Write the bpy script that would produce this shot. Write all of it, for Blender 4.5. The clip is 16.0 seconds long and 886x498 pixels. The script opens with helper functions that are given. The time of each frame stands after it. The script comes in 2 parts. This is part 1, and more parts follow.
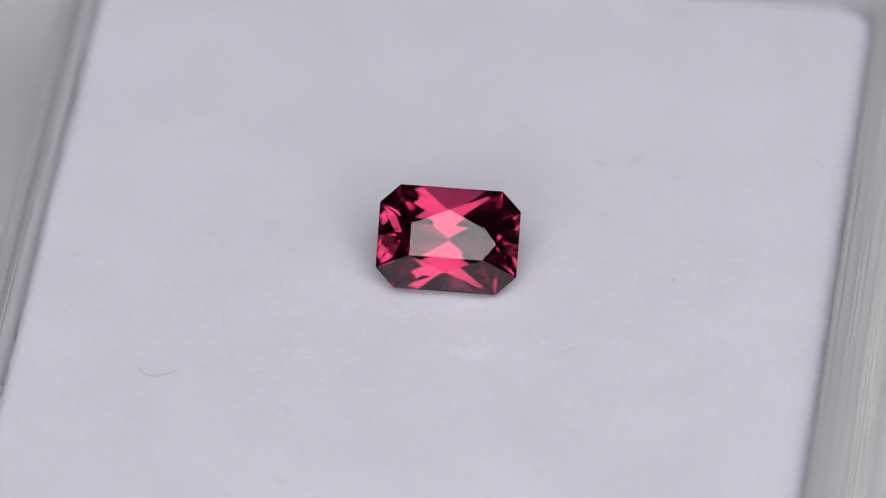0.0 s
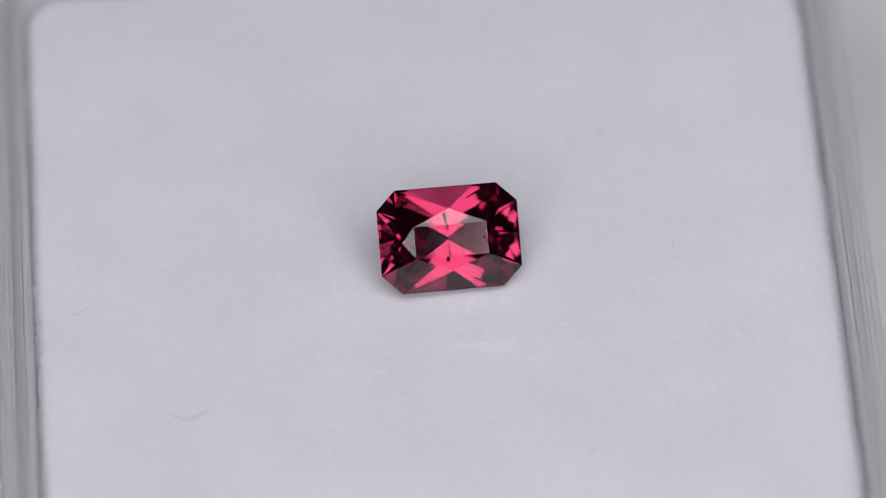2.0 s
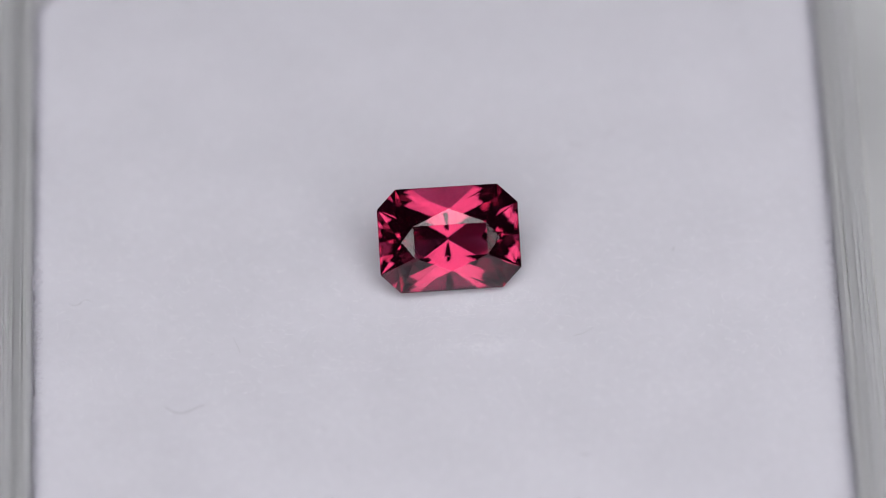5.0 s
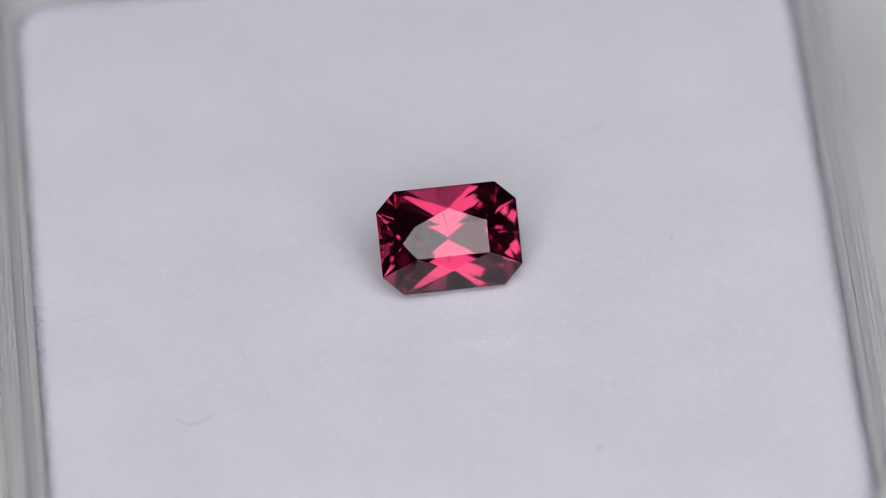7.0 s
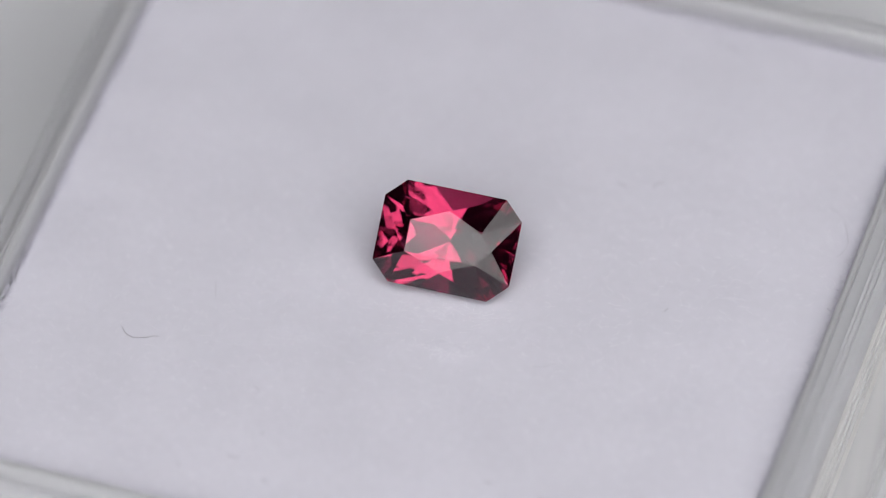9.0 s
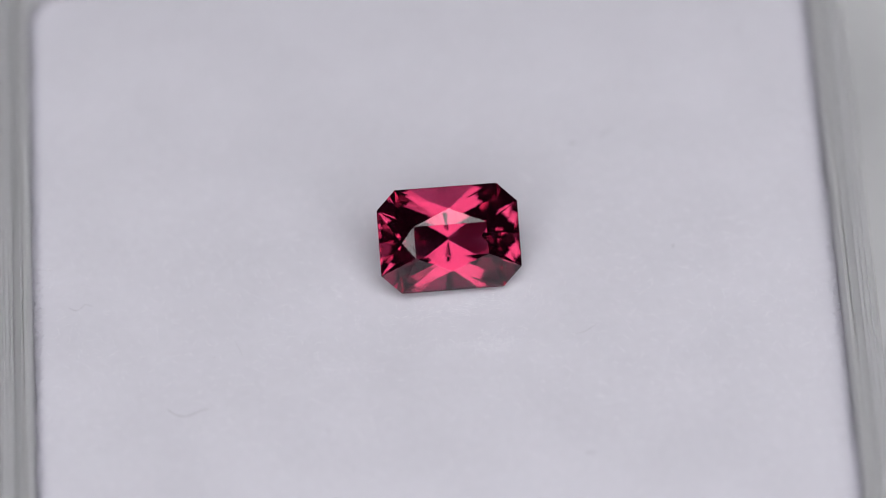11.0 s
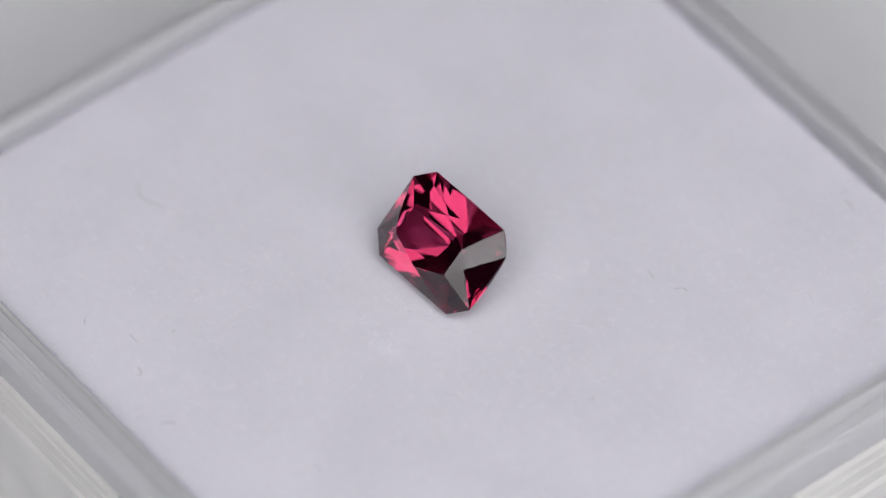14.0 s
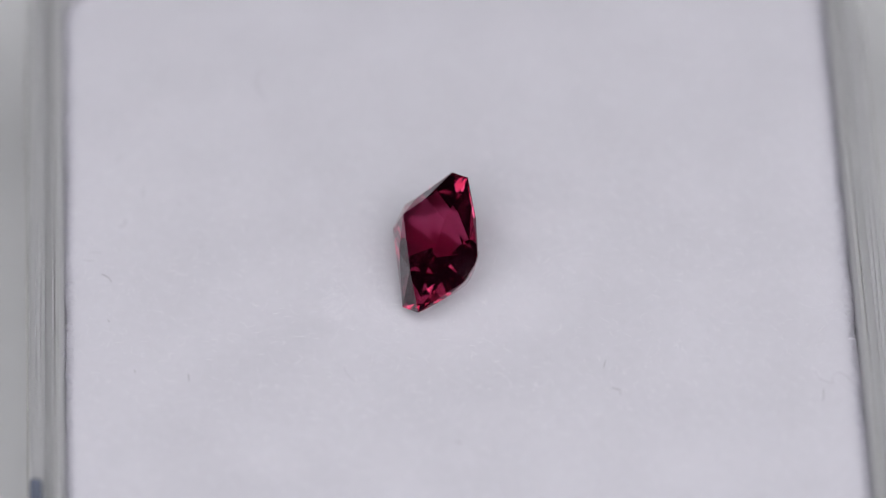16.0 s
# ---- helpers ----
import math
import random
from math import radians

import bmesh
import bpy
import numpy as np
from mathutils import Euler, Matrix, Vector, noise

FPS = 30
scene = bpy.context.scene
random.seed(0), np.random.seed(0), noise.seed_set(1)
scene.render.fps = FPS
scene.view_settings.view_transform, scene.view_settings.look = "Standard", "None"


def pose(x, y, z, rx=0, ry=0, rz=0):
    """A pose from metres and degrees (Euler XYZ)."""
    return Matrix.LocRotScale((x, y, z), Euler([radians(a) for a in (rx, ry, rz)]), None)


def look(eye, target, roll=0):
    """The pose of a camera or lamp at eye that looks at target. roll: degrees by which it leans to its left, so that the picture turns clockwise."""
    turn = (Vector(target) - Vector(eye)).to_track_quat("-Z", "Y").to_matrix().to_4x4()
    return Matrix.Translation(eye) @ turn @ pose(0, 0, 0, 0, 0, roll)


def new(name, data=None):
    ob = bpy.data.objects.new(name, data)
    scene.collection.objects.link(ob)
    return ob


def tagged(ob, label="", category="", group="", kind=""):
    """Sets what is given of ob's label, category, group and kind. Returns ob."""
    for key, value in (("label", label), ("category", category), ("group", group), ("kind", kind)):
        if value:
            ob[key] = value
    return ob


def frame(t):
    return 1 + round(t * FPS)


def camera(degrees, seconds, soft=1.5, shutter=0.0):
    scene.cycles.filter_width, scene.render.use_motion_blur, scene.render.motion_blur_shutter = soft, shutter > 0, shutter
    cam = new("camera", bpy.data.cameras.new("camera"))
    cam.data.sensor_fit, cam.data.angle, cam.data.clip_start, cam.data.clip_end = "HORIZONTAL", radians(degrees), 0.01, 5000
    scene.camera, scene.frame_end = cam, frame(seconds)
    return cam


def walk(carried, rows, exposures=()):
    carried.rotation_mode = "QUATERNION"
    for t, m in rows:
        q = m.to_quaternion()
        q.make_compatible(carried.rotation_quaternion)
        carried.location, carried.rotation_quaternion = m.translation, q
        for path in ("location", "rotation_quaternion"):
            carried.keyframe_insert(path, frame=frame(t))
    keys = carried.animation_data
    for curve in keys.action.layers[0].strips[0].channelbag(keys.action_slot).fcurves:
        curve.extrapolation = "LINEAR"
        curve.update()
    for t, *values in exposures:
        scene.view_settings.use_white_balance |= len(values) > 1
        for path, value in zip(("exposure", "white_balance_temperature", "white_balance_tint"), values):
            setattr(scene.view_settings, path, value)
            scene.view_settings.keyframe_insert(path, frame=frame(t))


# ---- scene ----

S = 0.0031          # half the gemstone's length
PAD_Z = 0.0125      # height of the pad's upper face above the tabletop
EYE = Vector((0.0372, -68.336, 77.048)) * S + Vector((0, 0, PAD_Z))
WAY = Vector((0.0, 0.66521, -0.74665))

# ---- camera ----
cam = camera(7.0, 16.0, soft=0.65)
cam.data.dof.use_dof = True
cam.data.dof.focus_distance = 102.3 * S
cam.data.dof.aperture_fstop = 20.0
walk(cam, [(0.0, look(EYE, EYE + WAY, -2.258)), (16.0, look(EYE, EYE + WAY, -2.258))])

# ---- turn of the box: seconds, degrees, slide in mm ----
TURN = [(0.0, -1.3), (0.1, -1.3), (0.2, -0.6), (0.3, 1.8), (0.4, 3.7), (0.5, 5.5), (0.6, 7.6), (0.7, 9.4), (0.8, 10.5), (0.9, 9.8), (1.0, 8.3),
        (1.1, 6.7), (1.2, 5.0), (1.3, 3.3), (1.4, 1.7), (1.5, 2.6), (1.6, 4.6), (1.7, 6.6), (1.8, 8.6), (1.9, 10.2), (2.0, 10.8), (2.1, 9.9),
        (2.2, 8.2), (2.3, 6.3), (2.4, 4.2), (2.5, 1.9), (3.0, -7.3), (3.3, -13.0), (3.4, -14.6), (3.5, -14.9), (3.6, -13.5), (3.7, -11.6),
        (3.8, -9.5), (3.9, -7.5), (4.0, -5.6), (4.2, -2.1), (4.5, 3.2), (4.75, 7.6), (4.9, 9.2), (5.05, 8.4), (5.3, 4.2), (5.6, -1.4),
        (5.85, -5.6), (6.0, -6.6), (6.15, -4.6), (6.3, -1.3), (6.4, 1.4), (6.5, 3.3), (6.6, 5.2), (6.8, 8.7), (7.0, 12.4), (7.2, 16.0),
        (7.3, 17.3), (7.4, 17.1), (7.5, 15.7), (7.6, 14.0), (7.8, 10.7), (8.0, 7.3), (8.5, -2.1), (9.0, -11.2), (9.1, -13.2), (9.2, -14.9),
        (9.3, -16.3), (9.4, -16.4), (9.5, -15.2), (10.0, -6.6), (10.5, 2.2), (10.9, 9.2), (11.0, 10.0), (11.1, 9.1), (11.2, 7.2), (11.3, 5.2),
        (11.4, 2.9), (11.5, 0.6), (12.0, -8.0), (12.5, -16.7), (13.0, -26.5), (13.5, -35.6), (14.0, -45.3), (14.5, -54.5), (15.0, -63.4), (15.5, -72.4),
        (16.0, -80.7)]
SLIDE = {11.3: 0.02, 11.4: 0.09, 11.5: 0.16, 12.0: 0.17}

# ---- world and light ----
world = bpy.data.worlds.new("world")
scene.world = world
world.use_nodes = True
world.node_tree.nodes["Background"].inputs[0].default_value = (0.9, 0.95, 1.0, 1)
world.node_tree.nodes["Background"].inputs[1].default_value = 0.075
LIGHT = 2.73


# ---- materials ----
def material(name):
    m = bpy.data.materials.new(name)
    m.use_nodes = True
    return m, m.node_tree.nodes, m.node_tree.links, m.node_tree.nodes["Principled BSDF"]


def plain(name, color, rough=0.6, scale=400.0, vary=0.06, bump=0.0):
    """A matt surface with soft mottling at two sizes."""
    m, n, l, b = material(name)
    tex = n.new("ShaderNodeTexCoord")
    big, small, mix, ramp = n.new("ShaderNodeTexNoise"), n.new("ShaderNodeTexNoise"), n.new("ShaderNodeMath"), n.new("ShaderNodeValToRGB")
    big.inputs["Scale"].default_value, small.inputs["Scale"].default_value = scale, scale * 9
    big.inputs["Detail"].default_value = 5
    mix.operation = "ADD"
    for t in (big, small):
        l.new(tex.outputs["Object"], t.inputs["Vector"])
    l.new(big.outputs["Fac"], mix.inputs[0])
    half = n.new("ShaderNodeMath")
    half.operation, half.inputs[1].default_value = "MULTIPLY", 0.5
    l.new(small.outputs["Fac"], half.inputs[0])
    l.new(half.outputs[0], mix.inputs[1])
    ramp.color_ramp.elements[0].position, ramp.color_ramp.elements[1].position = 0.45, 1.05
    ramp.color_ramp.elements[0].color = (*(c * (1 - vary) for c in color), 1)
    ramp.color_ramp.elements[1].color = (*(min(1, c * (1 + vary)) for c in color), 1)
    l.new(mix.outputs[0], ramp.inputs["Fac"])
    l.new(ramp.outputs["Color"], b.inputs["Base Color"])
    b.inputs["Roughness"].default_value = rough
    b.inputs["Specular IOR Level"].default_value = 0.2
    if bump:
        bp = n.new("ShaderNodeBump")
        bp.inputs["Strength"].default_value, bp.inputs["Distance"].default_value = 0.5, bump
        l.new(mix.outputs[0], bp.inputs["Height"])
        l.new(bp.outputs["Normal"], b.inputs["Normal"])
    return m


def clear(name, color, ior, rough=0.0, bump=0.0, scale=300.0):
    m, n, l, b = material(name)
    b.inputs["Base Color"].default_value = (*color, 1)
    b.inputs["Transmission Weight"].default_value = 1
    b.inputs["IOR"].default_value = ior
    b.inputs["Roughness"].default_value = rough
    if bump:
        tex, ns, bp = n.new("ShaderNodeTexCoord"), n.new("ShaderNodeTexNoise"), n.new("ShaderNodeBump")
        ns.inputs["Scale"].default_value = scale
        bp.inputs["Strength"].default_value, bp.inputs["Distance"].default_value = 1.0, bump
        l.new(tex.outputs["Object"], ns.inputs["Vector"])
        l.new(ns.outputs["Fac"], bp.inputs["Height"])
        l.new(bp.outputs["Normal"], b.inputs["Normal"])
    return m


def gem_glass():
    """Clear stone: colour is taken up on the way in and out and at every inner reflection, the outer sheen stays white."""
    m, n, l, b = material("pink_garnet")
    n.remove(b)
    fres, inside, tint = n.new("ShaderNodeFresnel"), n.new("ShaderNodeMath"), n.new("ShaderNodeMix")
    refr, gloss, mix = n.new("ShaderNodeBsdfRefraction"), n.new("ShaderNodeBsdfAnisotropic"), n.new("ShaderNodeMixShader")
    fres.inputs["IOR"].default_value = refr.inputs["IOR"].default_value = 1.74
    refr.inputs["Roughness"].default_value = gloss.inputs["Roughness"].default_value = 0.0
    refr.inputs["Color"].default_value = (0.665, 0.255, 0.412, 1)
    inside.operation, inside.inputs[1].default_value = "GREATER_THAN", 0.97
    tint.data_type = "RGBA"
    tint.inputs[6].default_value, tint.inputs[7].default_value = (1, 1, 1, 1), (0.92, 0.655, 0.70, 1)
    l.new(fres.outputs[0], inside.inputs[0])
    l.new(inside.outputs[0], tint.inputs[0])
    l.new(tint.outputs[2], gloss.inputs["Color"])
    l.new(fres.outputs[0], mix.inputs[0])
    l.new(refr.outputs[0], mix.inputs[1])
    l.new(gloss.outputs[0], mix.inputs[2])
    haze, veil = n.new("ShaderNodeBsdfDiffuse"), n.new("ShaderNodeMixShader")
    haze.inputs["Color"].default_value, veil.inputs[0].default_value = (0.45, 0.045, 0.17, 1), 0.012
    l.new(mix.outputs[0], veil.inputs[1])
    l.new(haze.outputs[0], veil.inputs[2])
    l.new(veil.outputs[0], n["Material Output"].inputs["Surface"])
    return m


GEM = gem_glass()
PLASTIC = clear("clear_plastic", (0.82, 0.82, 0.85), 1.49, 0.3, 0.0001, 160.0)
PLASTIC.node_tree.nodes["Principled BSDF"].inputs["Transmission Weight"].default_value = 0.5
MILKY = clear("milky_plastic", (0.955, 0.945, 0.93), 1.49, 0.08, 0.0014, 75.0)
MILKY.node_tree.nodes["Principled BSDF"].inputs["Transmission Weight"].default_value = 0.38
# clear plastic again for the inner lip, shade beside the pad toned into its colour
LIP = clear("clear_plastic_shade_tone", (0.75, 0.75, 0.77), 1.49, 0.4, 0.0001, 160.0)
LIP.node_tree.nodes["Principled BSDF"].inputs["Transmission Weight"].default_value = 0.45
CLASP = plain("blue_grey_plastic", (0.13, 0.145, 0.2), 0.45, 800.0, 0.1)
FELT = plain("white_felt", (0.63, 0.618, 0.685), 0.95, 260.0, 0.04, 0.00004)
FIBRE = plain("white_fibre", (0.78, 0.77, 0.82), 0.9, 900.0, 0.03)
LINT = plain("grey_lint", (0.22, 0.20, 0.235), 0.7, 3000.0, 0.4)
PALE_LINT = plain("pale_lint", (0.47, 0.45, 0.50), 0.8, 3000.0, 0.3)
TABLE = plain("white_table", (0.66, 0.662, 0.685), 0.7, 60.0, 0.03)
DARK = plain("dark_paint", (0.03, 0.03, 0.03), 0.7, 20.0, 0.2)
GLOW, gn, gl, gb = material("lamp_diffuser")
gb.inputs["Base Color"].default_value = (0.8, 0.8, 0.8, 1)
gb.inputs["Emission Color"].default_value = (1.0, 0.99, 1.0, 1)
# the lamp fades towards its outer edge
gt, gd, gr = gn.new("ShaderNodeTexCoord"), gn.new("ShaderNodeVectorMath"), gn.new("ShaderNodeMapRange")
gd.operation = "LENGTH"
gs = gn.new("ShaderNodeVectorMath")
gs.operation, gs.inputs[1].default_value = "SUBTRACT", (0.05, 0.01, 0)
gl.new(gt.outputs["Object"], gs.inputs[0])
gl.new(gs.outputs[0], gd.inputs[0])
gl.new(gd.outputs["Value"], gr.inputs["Value"])
gr.interpolation_type = "SMOOTHSTEP"
for key, value in (("From Min", 0.16), ("From Max", 0.34), ("To Min", LIGHT), ("To Max", 0.55 * LIGHT)):
    gr.inputs[key].default_value = value
gl.new(gr.outputs["Result"], gb.inputs["Emission Strength"])


# ---- helpers for meshes ----
def mesh_of(name, bm, mat, smooth=False):
    me = bpy.data.meshes.new(name)
    bm.to_mesh(me)
    bm.free()
    me.materials.append(mat)
    if smooth:
        for f in me.polygons:
            f.use_smooth = True
    return me


def part(name, bm, mat, parent, label="", smooth=False):
    ob = new(name, mesh_of(name, bm, mat, smooth))
    ob.parent = parent
    if label:
        ob["label"] = label
    return ob


def round_loop(hx, hy, r, n=12):
    """A rectangle with rounded corners as a ring of x, y."""
    out = []
    for cx, cy, a0 in ((hx - r, hy - r, 0), (-hx + r, hy - r, 90), (-hx + r, -hy + r, 180), (hx - r, -hy + r, 270)):
        for i in range(n + 1):
            a = radians(a0 + 90 * i / n)
            out.append((cx + r * math.cos(a), cy + r * math.sin(a)))
    return out


def finer(loop, step):
    """The same ring with points at most one step apart."""
    out = []
    for (x0, y0), (x1, y1) in zip(loop, loop[1:] + loop[:1]):
        k = max(1, math.ceil(math.hypot(x1 - x0, y1 - y0) / step))
        out += [(x0 + (x1 - x0) * i / k, y0 + (y1 - y0) * i / k) for i in range(k)]
    return out


def loft(bm, rings, close=True):
    """Quads between rings of equal length; the last joins the first when close."""
    vs = [[bm.verts.new(p) for p in ring] for ring in rings]
    n = len(vs[0])
    for a, b in zip(vs, vs[1:] + (vs[:1] if close else [])):
        for i in range(n):
            bm.faces.new((a[i], a[(i + 1) % n], b[(i + 1) % n], b[i]))
    return vs


def block(bm, x0, x1, y0, y1, z0, z1):
    bmesh.ops.create_cube(bm, size=1, matrix=Matrix.LocRotScale(((x0 + x1) / 2, (y0 + y1) / 2, (z0 + z1) / 2), None, (x1 - x0, y1 - y0, z1 - z0)))


def tube(bm, pts, radius, sides=5):
    """A thin thread along pts, narrowing at both ends."""
    pts = [Vector(p) for p in pts]
    rings = []
    for i, p in enumerate(pts):
        d = (pts[min(i + 1, len(pts) - 1)] - pts[max(i - 1, 0)]).normalized()
        u = d.cross(Vector((0.13, 0.21, 1))).normalized()
        w = d.cross(u)
        r = radius * (0.45 if i in (0, len(pts) - 1) else 1)
        rings.append([p + r * (math.cos(2 * math.pi * k / sides) * u + math.sin(2 * math.pi * k / sides) * w) for k in range(sides)])
    vs = loft(bm, rings, close=False)
    bm.faces.new(vs[0][::-1])
    bm.faces.new(vs[-1])


# ---- room, table and lamp ----
def room():
    for name, box in (("floor", (-1.5, 1.5, -1.5, 1.5, -0.80, -0.75)), ("ceiling", (-1.5, 1.5, -1.5, 1.5, 1.75, 1.80)),
                      ("wall_north", (-1.5, 1.5, 1.5, 1.55, -0.75, 1.75)), ("wall_south", (-1.5, 1.5, -1.55, -1.5, -0.75, 1.75)),
                      ("wall_east", (1.5, 1.55, -1.55, 1.55, -0.75, 1.75)), ("wall_west", (-1.55, -1.5, -1.55, 1.55, -0.75, 1.75))):
        bm = bmesh.new()
        block(bm, *box)
        tagged(new(name, mesh_of(name, bm, DARK)), "plain dark matt studio " + name.split("_")[0], name.split("_")[0], kind="structure")
    bm = bmesh.new()
    rings = [[(x, y, z) for x, y in round_loop(0.6 - i, 0.45 - i, 0.03)] for z, i in ((-0.03, 0), (-0.002, 0), (0, 0.002))]
    vs = loft(bm, rings, close=False)
    bm.faces.new(vs[0][::-1])
    bm.faces.new(vs[-1])
    tagged(new("tabletop", mesh_of("tabletop", bm, TABLE)), "smooth off-white matt tabletop under the box", "tabletop", kind="structure")


def ring_lamp():
    """The broad square-cornered lamp about the lens, seen mirrored in the facets."""
    top = tagged(new("ring_lamp"), "broad white C-shaped lamp with a hole for the lens", "lamp")
    top.matrix_world = look(EYE - WAY * 0.004, EYE + WAY)
    inner, middle, outer = 0.038, 0.115, 0.285

    def arc(r, z, a0, a1, n=72):
        k = (r - inner) / (outer - inner)
        out = []
        for i in range(n + 1):
            a = radians(a0 + (a1 - a0) * i / n)
            c, w = math.cos(a), math.sin(a)
            # round at the hole, squarer towards the outer edge
            q = r * (1 - k + k / (c ** 4 + w ** 4) ** 0.25)
            out.append((0.024 + 0.026 * k + q * c, 0.014 * k - 0.004 + q * w, z))
        return out

    def band(bm, r0, r1, z0, z1, a0, a1):
        """A flat plate along an arc, closed at both ends unless it runs full circle."""
        rings = [arc(r0, z0, a0, a1), arc(r1, z0, a0, a1), arc(r1, z1, a0, a1), arc(r0, z1, a0, a1)]
        vs = [[bm.verts.new(q) for q in ring] for ring in rings]
        for k in range(4):
            for i in range(len(vs[0]) - 1):
                bm.faces.new((vs[k][i], vs[k][i + 1], vs[(k + 1) % 4][i + 1], vs[(k + 1) % 4][i]))
        bm.faces.new([v[0] for v in vs])
        bm.faces.new([v[-1] for v in vs])
    bm = bmesh.new()
    band(bm, inner, middle, 0, 0.002, -90, 269.9)
    band(bm, middle, outer, 0, 0.002, -58, 238)
    bmesh.ops.recalc_face_normals(bm, faces=bm.faces)
    part("diffuser", bm, GLOW, top, "glowing white diffuser")
    bm = bmesh.new()
    band(bm, inner, middle, 0.003, 0.03, -90, 269.9)
    band(bm, middle, outer + 0.004, 0.003, 0.03, -58, 238)
    bmesh.ops.recalc_face_normals(bm, faces=bm.faces)
    part("housing", bm, DARK, top, "black lamp housing")
    up = top.matrix_world.inverted()
    bm = bmesh.new()
    base = Vector((0.018, 0.22, 0.03))
    tube(bm, [base, (base + up @ Vector((*(top.matrix_world @ base).xy, 1.749))) / 2, up @ Vector((*(top.matrix_world @ base).xy, 1.749))], 0.008, 12)
    part("hanger_rod", bm, DARK, top, "black rod up to the ceiling")


# ---- box and pad ----
PAD_TURN = pose(-0.068 * S, 0.235 * S, 0, 0, 0, math.degrees(-0.1548))
HX, HY = 5.64 * S + 0.0002, 5.51 * S + 0.0002


MOUND = 0.00020     # how far the soft pad swells up under the stone


def relief(x, y):
    """Height of the pad's uneven upper face."""
    v = Vector((x, y, 0))
    h = 0.00007 * noise.noise(v * 260) + 0.000022 * noise.noise(v * 800 + Vector((3, 1, 7))) + 0.000006 * noise.noise(v * 2500)
    mx, my = x - 0.39 * S, y + 1.6 * S
    h += MOUND * math.exp(-(((x - 0.00043) ** 2 + (y - 0.001) ** 2) / (0.7 * S) ** 2) ** 2)
    h += 0.00006 * math.exp(-(mx * mx + my * my * 3) / (0.28 * S) ** 2)
    return h


def gem_box():
    top = tagged(new("gem_box"), "clear plastic square gem box without its lid", "box")
    gap, rim = 0.00001, PAD_Z + 0.00085

    def ring(out, z):
        return [(*(PAD_TURN @ Vector((x, y, 0))).xy, z) for x, y in finer(round_loop(HX + out, HY + out, 0.0018 + max(out, -0.001)), 0.004)]

    def hoop(name, profile, label, mat=PLASTIC):
        bm = bmesh.new()
        loft(bm, [ring(*q) for q in profile])
        bmesh.ops.recalc_face_normals(bm, faces=bm.faces)
        part(name, bm, mat, top, label)
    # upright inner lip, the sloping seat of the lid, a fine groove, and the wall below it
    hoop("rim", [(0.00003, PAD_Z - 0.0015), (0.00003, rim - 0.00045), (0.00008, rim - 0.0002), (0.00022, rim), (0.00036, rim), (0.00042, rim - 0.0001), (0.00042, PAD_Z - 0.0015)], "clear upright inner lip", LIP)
    hoop("lid_seat", [(0.00043, PAD_Z - 0.0015), (0.00043, rim - 0.00004), (0.0005, rim), (0.00074, rim - 0.00028), (0.00086, rim - 0.0005), (0.00086, PAD_Z - 0.0015)], "pale sloping seat of the lid")
    hoop("shoulder", [(0.00087, PAD_Z - 0.0015), (0.00087, rim - 0.00056), (0.00098, rim - 0.00056), (0.00102, rim - 0.00064), (0.00108, rim - 0.00056),
                      (0.00120, rim - 0.00058), (0.00124, rim - 0.00067), (0.00131, rim - 0.0006), (0.00146, rim - 0.00068), (0.00160, rim - 0.0009),
                      (0.00160, PAD_Z - 0.0015)], "clear shoulder with fine moulded grooves")
    hoop("side_wall", [(gap, 0.0016), (gap, PAD_Z - 0.00152), (0.00160, PAD_Z - 0.00152), (0.00175, PAD_Z - 0.0017), (0.00175, PAD_Z - 0.0022),
                       (0.00181, PAD_Z - 0.00226), (0.00181, PAD_Z - 0.0024), (0.00175, PAD_Z - 0.00246), (0.00175, PAD_Z - 0.0030),
                       (0.00180, PAD_Z - 0.00305), (0.00180, PAD_Z - 0.0037), (0.00195, PAD_Z - 0.0039), (0.00195, 0.0003), (0.00165, 0.0), (0.0012, 0.0),
                       (gap + 0.0002, 0.0012)], "cloudy clear wall with moulded steps", MILKY)
    bm = bmesh.new()
    vs = loft(bm, [ring(gap + 0.0001, 0.0), ring(gap + 0.0001, 0.0011), ring(gap - 0.0003, 0.0015)], close=False)
    bm.faces.new(vs[0])
    bm.faces.new(vs[-1])
    bmesh.ops.recalc_face_normals(bm, faces=bm.faces)
    part("base", bm, PLASTIC, top)
    for name, box, mat, label in (("hinge_plate", (-HX - 0.0020, -HX - 0.0017, -3.2 * S, 3.2 * S, PAD_Z - 0.0034, PAD_Z - 0.0018), MILKY, "thin raised plate"),
                                  ("clasp", (3.87 * S, 4.9 * S, -HY - 0.0015, -HY - 0.0010, PAD_Z + 0.00020, PAD_Z + 0.00062), CLASP, "blue-grey clasp")):
        bm = bmesh.new()
        block(bm, *box)
        bmesh.ops.bevel(bm, geom=bm.edges[:], offset=0.00008, segments=2, affect="EDGES")
        bmesh.ops.transform(bm, matrix=PAD_TURN, verts=bm.verts)
        part(name, bm, mat, top, label)
    return top


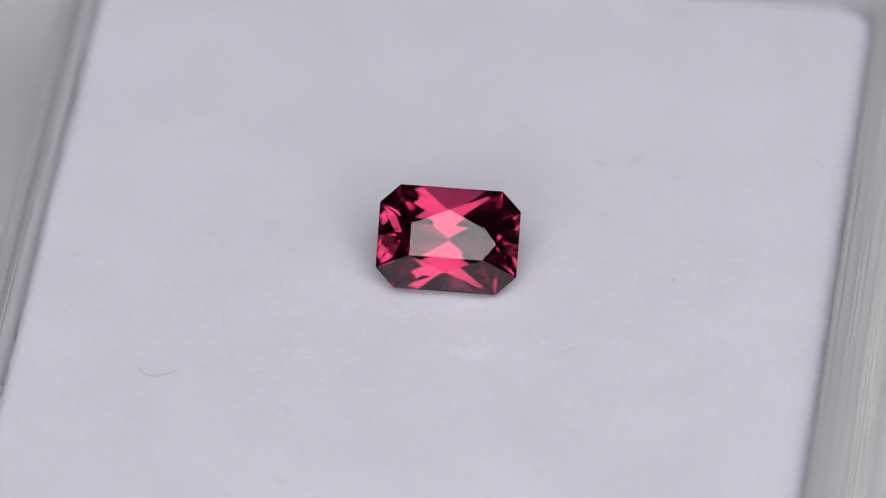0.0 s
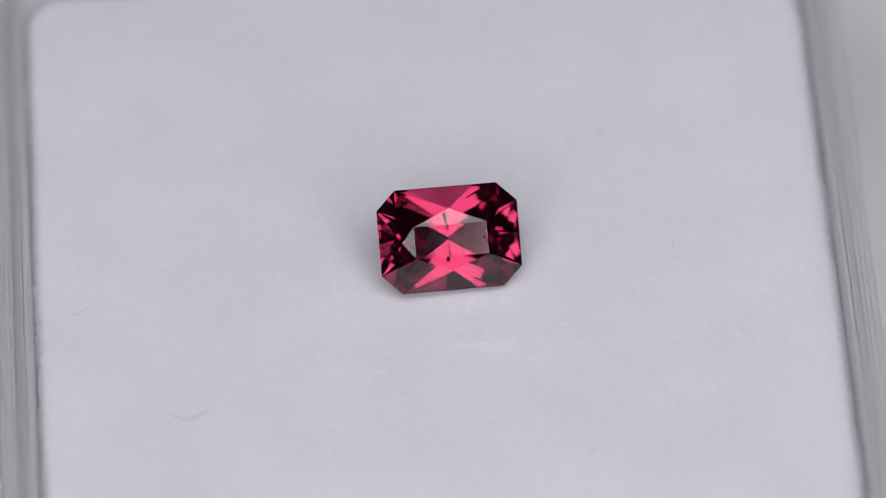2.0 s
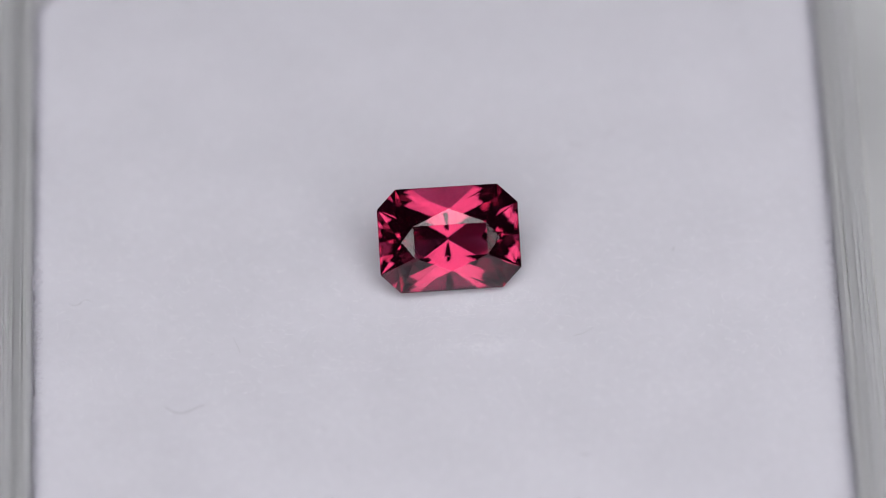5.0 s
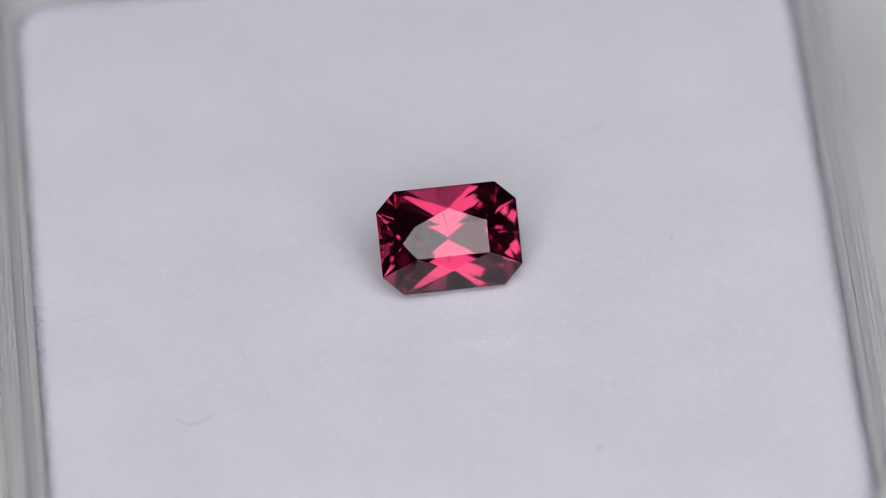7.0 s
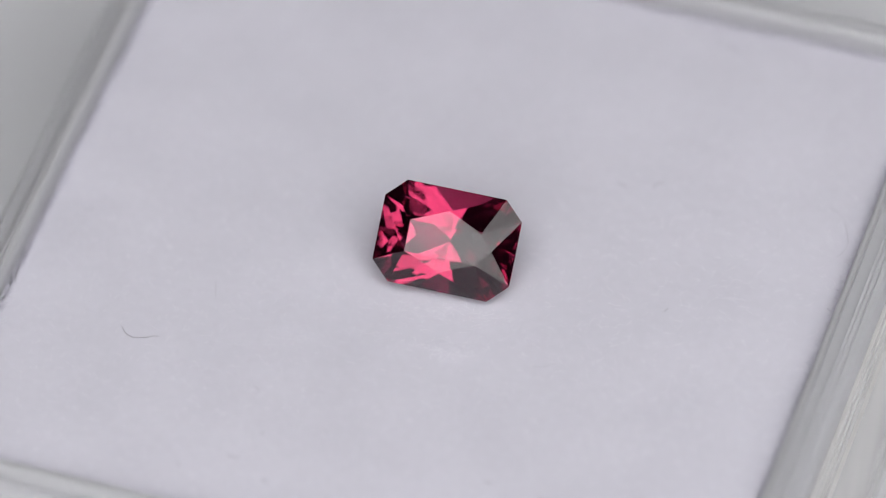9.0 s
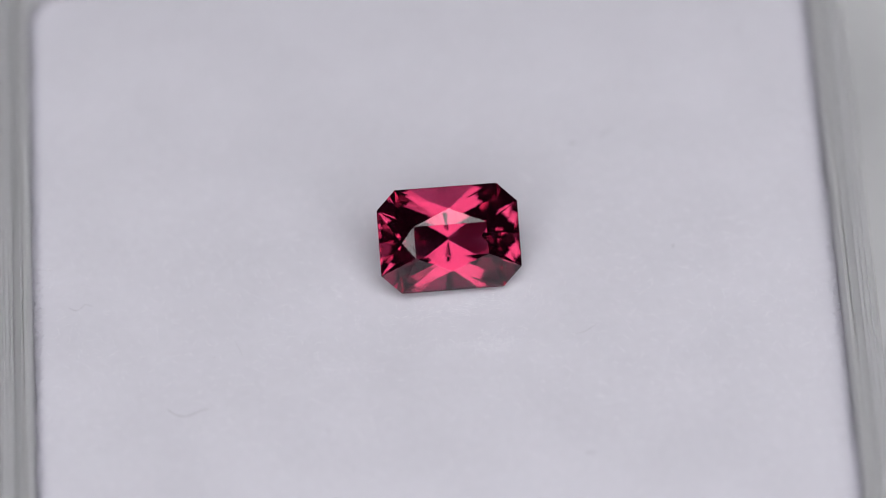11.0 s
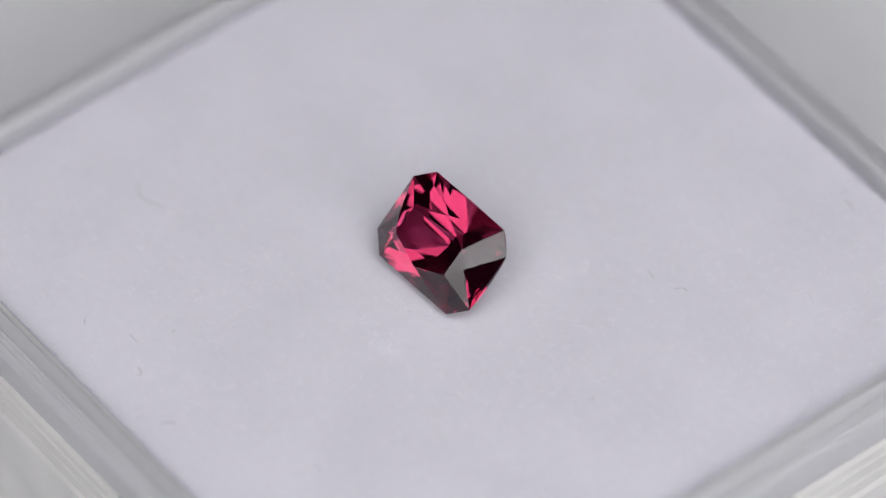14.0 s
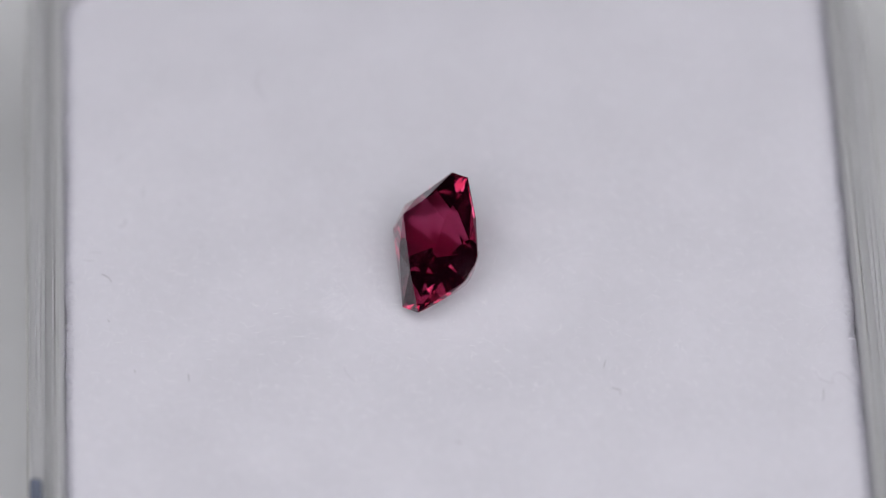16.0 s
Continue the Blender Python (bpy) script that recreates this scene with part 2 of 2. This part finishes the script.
def foam_pad():
    top = tagged(new("foam_pad"), "white fibrous pad filling the clear box", "pad")
    n, corner = 168, 0.0018

    def on_edge(a, b):
        """Where a point of the unit square's edge lies on the pad's rounded outline."""
        x, y = a * HX, b * HY
        ox, oy = abs(x) - (HX - corner), abs(y) - (HY - corner)
        if ox > 0 and oy > 0:
            k = corner / math.hypot(ox, oy)
            x, y = math.copysign(HX - corner + ox * k, x), math.copysign(HY - corner + oy * k, y)
        return x, y

    def at(u, v, drop=0.0):
        s = max(abs(u), abs(v))
        x, y = on_edge(u / s, v / s) if s else (0, 0)
        rag = 1 + 0.007 * s ** 40 * noise.noise(Vector((x * 700, y * 700, 5))) + 0.004 * s ** 40 * noise.noise(Vector((x * 2600, y * 2600, 9)))
        q = PAD_TURN @ Vector((x * s * rag, y * s * rag, 0))
        return q.x, q.y, PAD_Z - drop - 0.00027 * s ** 20 + (relief(q.x, q.y) if drop < 0.0005 else 0)
    bm = bmesh.new()
    steps = [0.985 * (2 * i / n - 1) for i in range(n + 1)]
    grid = [[bm.verts.new(at(u, v)) for v in steps] for u in steps]
    for i in range(n):
        for k in range(n):
            bm.faces.new((grid[i][k], grid[i + 1][k], grid[i + 1][k + 1], grid[i][k + 1]))
    # the edge rolls over and runs down inside the box
    border = [(i, 0) for i in range(n)] + [(n, i) for i in range(n)] + [(n - i, n) for i in range(n)] + [(0, n - i) for i in range(n)]
    last = [grid[i][k] for i, k in border]
    for s, drop in ((0.989, 0.000015), (0.993, 0.00004), (0.996, 0.00007), (0.998, 0.00011), (0.9995, 0.00018), (0.9995, 0.003), (0.999, 0.0106)):
        ring = [bm.verts.new(at(steps[i] / 0.985 * s, steps[k] / 0.985 * s, drop)) for i, k in border]
        for i in range(len(ring)):
            bm.faces.new((last[i - 1], last[i], ring[i], ring[i - 1]))
        last = ring
    bm.faces.new(last)
    bmesh.ops.recalc_face_normals(bm, faces=bm.faces)
    part("pad_body", bm, FELT, top, smooth=True)
    rnd = random.Random(4)
    bm = bmesh.new()
    for _ in range(5000):
        x, y = rnd.uniform(-0.985, 0.985) * HX, rnd.uniform(-0.985, 0.985) * HY
        a, bend, step = rnd.uniform(0, 6.28), rnd.uniform(-0.9, 0.9), rnd.uniform(0.00004, 0.00014)
        pts = []
        for i in range(5):
            q = PAD_TURN @ Vector((x, y, 0))
            pts.append((q.x, q.y, PAD_Z + relief(q.x, q.y) + 0.000006 + 0.00002 * math.sin(i * 0.8) * rnd.random()))
            x, y, a = x + step * math.cos(a), y + step * math.sin(a), a + bend
        tube(bm, pts, rnd.uniform(0.000003, 0.000007), 3)
    # fluff raised in front of the stone and in one tuft
    for cx, cy, sx, sy, n in ((0.15, -0.85, 0.75, 0.10, 260), (0.42, -1.6, 0.20, 0.10, 200), (-1.75, -1.62, 0.26, 0.09, 90), (0.1, -1.5, 0.5, 0.12, 60), (-1.15, 1.35, 0.25, 0.15, 90)):
        for _ in range(n):
            x, y, a = (cx + rnd.gauss(0, sx)) * S, (cy + rnd.gauss(0, sy)) * S, rnd.uniform(0, 6.28)
            step, rise = rnd.uniform(0.00004, 0.00009), rnd.uniform(0.2, 1.0)
            pts = []
            for i in range(5):
                pts.append((x, y, PAD_Z + relief(x, y) + 0.00002 * rise * math.sin(i * 0.75)))
                x, y, a = x + step * math.cos(a), y + step * math.sin(a), a + rnd.uniform(-0.5, 0.5)
            tube(bm, pts, rnd.uniform(0.000003, 0.000005), 3)
    tagged(part("fuzz", bm, FIBRE, top), kind="stuff")
    # loose fibres that stand out over the edge of the pad
    verts, faces = [], []
    for _ in range(11000):
        side, w = rnd.randrange(4), rnd.uniform(-1, 1)
        a, b = ((1, w), (-1, w), (w, 1), (w, -1))[side]
        x, y = on_edge(a, b)
        k = 1 + (rnd.gauss(-0.00004, 0.00016)) / HX
        x, y, head, bend = x * k, y * k, rnd.uniform(0, 6.28), rnd.uniform(-0.6, 0.6)
        step, r = rnd.uniform(0.00005, 0.0001), rnd.uniform(0.000005, 0.000009)
        first = len(verts)
        for i in range(4):
            q = PAD_TURN @ Vector((x, y, 0))
            over = max(0, abs(x) - HX, abs(y) - HY)
            z = PAD_Z + relief(q.x, q.y) - 0.00016 + min(1.2 * over, 0.0004)
            dx, dy = -math.sin(head) * r, math.cos(head) * r
            verts += [(q.x - dx, q.y - dy, z), (q.x + dx, q.y + dy, z), (q.x, q.y, z + 1.6 * r)]
            x, y, head = x + step * math.cos(head), y + step * math.sin(head), head + bend
            if i:
                p = first + 3 * i
                faces += [(p - 3 + j, p - 3 + (j + 1) % 3, p + (j + 1) % 3, p + j) for j in range(3)]
        faces += [(first, first + 2, first + 1), (first + 9, first + 10, first + 11)]
    me = bpy.data.meshes.new("edge_fuzz")
    me.from_pydata(verts, [], faces)
    me.materials.append(FELT)
    edge = new("edge_fuzz", me)
    edge.parent = top
    tagged(edge, kind="stuff")
    return top


# ---- gemstone ----
# facets of the pavilion, each cut four times over: azimuth from the short axis, steepness, reach as a share of the girdle
FACETS = [(8.1, 43.3, 0.905), (0.0, 56.5, 1.018), (51.9, 50.0, 0.994), (76.4, 43.2, 1.020), (31.0, 34.4, 1.020),
          (13.2, 54.8, 1.020), (23.7, 62.9, 1.013), (29.0, 42.3, 0.997), (10.7, 40.4, 0.998), (52.9, 59.4, 1.020),
          (76.9, 43.0, 0.958), (84.8, 46.8, 0.979), (75.4, 45.3, 1.020), (82.5, 46.5, 1.013), (51.7, 42.6, 0.951),
          (69.1, 53.3, 1.020)]


def pavilion_corners(a, b, c1, c2, z0, z1):
    """The corners of the body that the girdle's upright sides and the pavilion's facets leave between them."""
    ends = np.array([(a - c1, b), (a, b - c2)])
    cuts = [(0, 0, 1, z1)]
    for sx in (-1, 1):
        cuts += [(sx, 0, 0, a), (0, sx, 0, b)]
        for sy in (-1, 1):
            n = np.array([c2, c1]) / math.hypot(c1, c2)
            cuts.append((sx * n[0], sy * n[1], 0, n @ ends[1]))
            for turn, steep, reach in FACETS:
                n = np.array([math.sin(radians(turn)), math.cos(radians(turn))])
                side, fall = math.sin(radians(steep)), math.cos(radians(steep))
                cuts.append((sx * side * n[0], sy * side * n[1], -fall, side * reach * (ends @ n).max() - fall * z0))
    cuts = np.unique(np.round(np.array(cuts), 9), axis=0)
    n, c = cuts[:, :3], cuts[:, 3]
    i, j, k = np.array([(i, j, k) for i in range(len(c)) for j in range(i) for k in range(j)]).T
    det = np.einsum("ij,ij->i", n[i], np.cross(n[j], n[k]))
    keep = np.abs(det) > 1e-6
    i, j, k, det = i[keep], j[keep], k[keep], det[keep]
    q = (c[i, None] * np.cross(n[j], n[k]) + c[j, None] * np.cross(n[k], n[i]) + c[k, None] * np.cross(n[i], n[j])) / det[:, None]
    q = q[(q @ n.T <= c + 1e-6).all(axis=1)]
    return [tuple(p) for p in np.unique(np.round(q, 5), axis=0)]


def gemstone():
    """A scissor-cut oblong octagon lying on one side of its pavilion."""
    top = tagged(new("gemstone"), "pinkish red faceted octagonal gemstone tilted on the pad", "gemstone")
    a, b, c1, c2 = 1.0, 0.735, 0.277, 0.271

    def octagon(hx, hy, cx, cy, z, oy=0.0):
        return [(sx * x, sy * y + oy, z) for sx in (-1, 1) for sy in (-1, 1) for x, y in ((hx - cx, hy), (hx, hy - cy))]
    pts = octagon(a, b, c1, c2, 0.012)
    pts += [(sx * 0.517, sy * 0.226 - 0.028, 0.334) for sx in (-1, 1) for sy in (-1, 1)]
    pts += [(0.695, -0.02, 0.2725), (-0.695, -0.02, 0.2725), (0, 0.423, 0.2725), (0, -0.46, 0.2725)]
    pts += pavilion_corners(a, b, c1, c2, -0.03, 0.012)
    bm = bmesh.new()
    for q in pts:
        bm.verts.new(q)
    bmesh.ops.convex_hull(bm, input=bm.verts)
    bmesh.ops.dissolve_limit(bm, angle_limit=radians(0.3), verts=bm.verts, edges=bm.edges)
    turn = Matrix.Rotation(Vector((0.73651, -0.00244, -0.10506)).length, 4, Vector((0.73651, -0.00244, -0.10506)))
    place = Matrix.Translation(Vector((0.1183, -0.08125, 0.6348)) * S + Vector((0, 0, PAD_Z))) @ turn @ Matrix.Scale(S, 4)
    bmesh.ops.recalc_face_normals(bm, faces=bm.faces)
    bm.normal_update()
    bm.faces.index_update()

    def kind(f):
        z = f.normal.z
        return "table_facet" if z > 0.999 else "crown" if z > 0.15 else "girdle" if z > -0.1 else "pavilion"
    def piece(name, keep):
        """The faces of the stone that keep picks, as one part."""
        copy = bm.copy()
        bmesh.ops.delete(copy, geom=[f for f in copy.faces if not keep(f)], context="FACES")
        bmesh.ops.transform(copy, matrix=place, verts=copy.verts)
        part(name, copy, GEM, top)
    for name in ("table_facet", "girdle", "pavilion"):
        piece(name, lambda f: kind(f) == name)
    for i in [f.index for f in bm.faces if kind(f) == "crown"]:
        piece("crown_facet", lambda f: f.index == i)
    bm.free()
    return top


# ---- lint on the pad: look, place in gem half-lengths, length, headings along it, pale or dark ----
CURLED = [("curled", -4.27, -1.79, 0.64, (-65, -45, -5, 15, 25, -20), 0),
          ("tangled", 3.05, 4.75, 0.95, (2, 2, 60, 40, 200, 130, 70, 25, 20, 20), 1),
          ("thin curved", -3.12, -0.72, 0.32, (-85, -75, -95), 1),
          ("thin curved", 1.58, -1.7, 0.38, (0, 25, 50), 1),
          ("looped", -5.3, 0.4, 0.42, (-60, -10, 60, -30, -60), 1),
          ("long curved", 5.36, 1.84, 1.02, (-22, -62, -75, -78, -110, -150), 1),
          ("curled reddish", -1.84, -4.24, 0.2, (-35, -5, -75, -125), 0)]
BENT = [("hooked", 2.76, 1.9, 0.22, (65, 55, 0, -30), 0),
        ("bent", 4.05, 3.0, 0.16, (70, 50), 1),
        ("bent", 4.2, 3.1, 0.24, (-10, -30, -25), 1),
        ("hooked", -0.86, -4.76, 0.22, (62, 30, 0), 0),
        ("bent", -1.2, -5.0, 0.2, (65, 75), 1),
        ("bent", -1.3, -4.85, 0.2, (85, 60), 1),
        ("bent", 3.42, 4.78, 0.24, (-5, -30), 0)]
STRAIGHT = [("short straight", 3.27, -0.43, 0.09, (60, 70), 0),
            ("short straight", 2.25, 1.92, 0.15, (-27, -22), 0),
            ("short straight", -3.04, -4.12, 0.13, (-45, -40), 0),
            ("short straight", -2.36, -3.9, 0.17, (-10, -6), 0),
            ("short straight", 4.41, 1.41, 0.14, (-40, -45), 1),
            ("short straight", 1.24, -3.86, 0.15, (-5, 0), 0),
            ("short straight", -2.2, -2.75, 0.1, (20, 60), 1)]
TINY = [("tiny", 0.0, -4.81, 0.06, (20, 40), 0),
        ("tiny", -1.97, -3.46, 0.05, (30, 50), 0),
        ("tiny", -2.22, -2.6, 0.12, (-50, -20), 1),
        ("tiny", 1.01, -4.6, 0.06, (20, 30), 0),
        ("tiny", -3.49, -0.99, 0.06, (10, 30), 1),
        ("tiny", 2.05, 3.4, 0.06, (100, 140), 1),
        ("tiny", -1.4, 2.9, 0.07, (10, 60), 1)]


def lint(look_of, x, y, length, headings, pale):
    top = tagged(new("lint"), look_of + (" pale" if pale else " dark grey") + " lint fibre lying on the pad", "lint", "lint on the pad")
    n = 3 * len(headings)
    pts, px, py = [], x * S, y * S
    for i in range(n + 1):
        pts.append((px, py, PAD_Z + relief(px, py) + 0.00002 + 0.00002 * math.sin(i * 1.3)))
        at = i / n * (len(headings) - 1)
        k = min(int(at), len(headings) - 2)
        a = radians(headings[k] + (at - k) * (headings[k + 1] - headings[k]))
        px, py = px + length * S / n * math.cos(a), py + length * S / n * math.sin(a)
    bm = bmesh.new()
    tube(bm, pts, 0.000008 if pale else 0.0000105, 5)
    part("fibre", bm, PALE_LINT if pale else LINT, top, smooth=True)
    return top


room()
ring_lamp()
MOVING = [gem_box(), foam_pad(), gemstone()] + [lint(*q) for q in CURLED + BENT + STRAIGHT + TINY]


def motions():
    rows = [(t, pose(SLIDE.get(t, 0) / 1000, 0, 0, 0, 0, d)) for t, d in TURN]
    for ob in MOVING:
        walk(ob, rows)


motions()
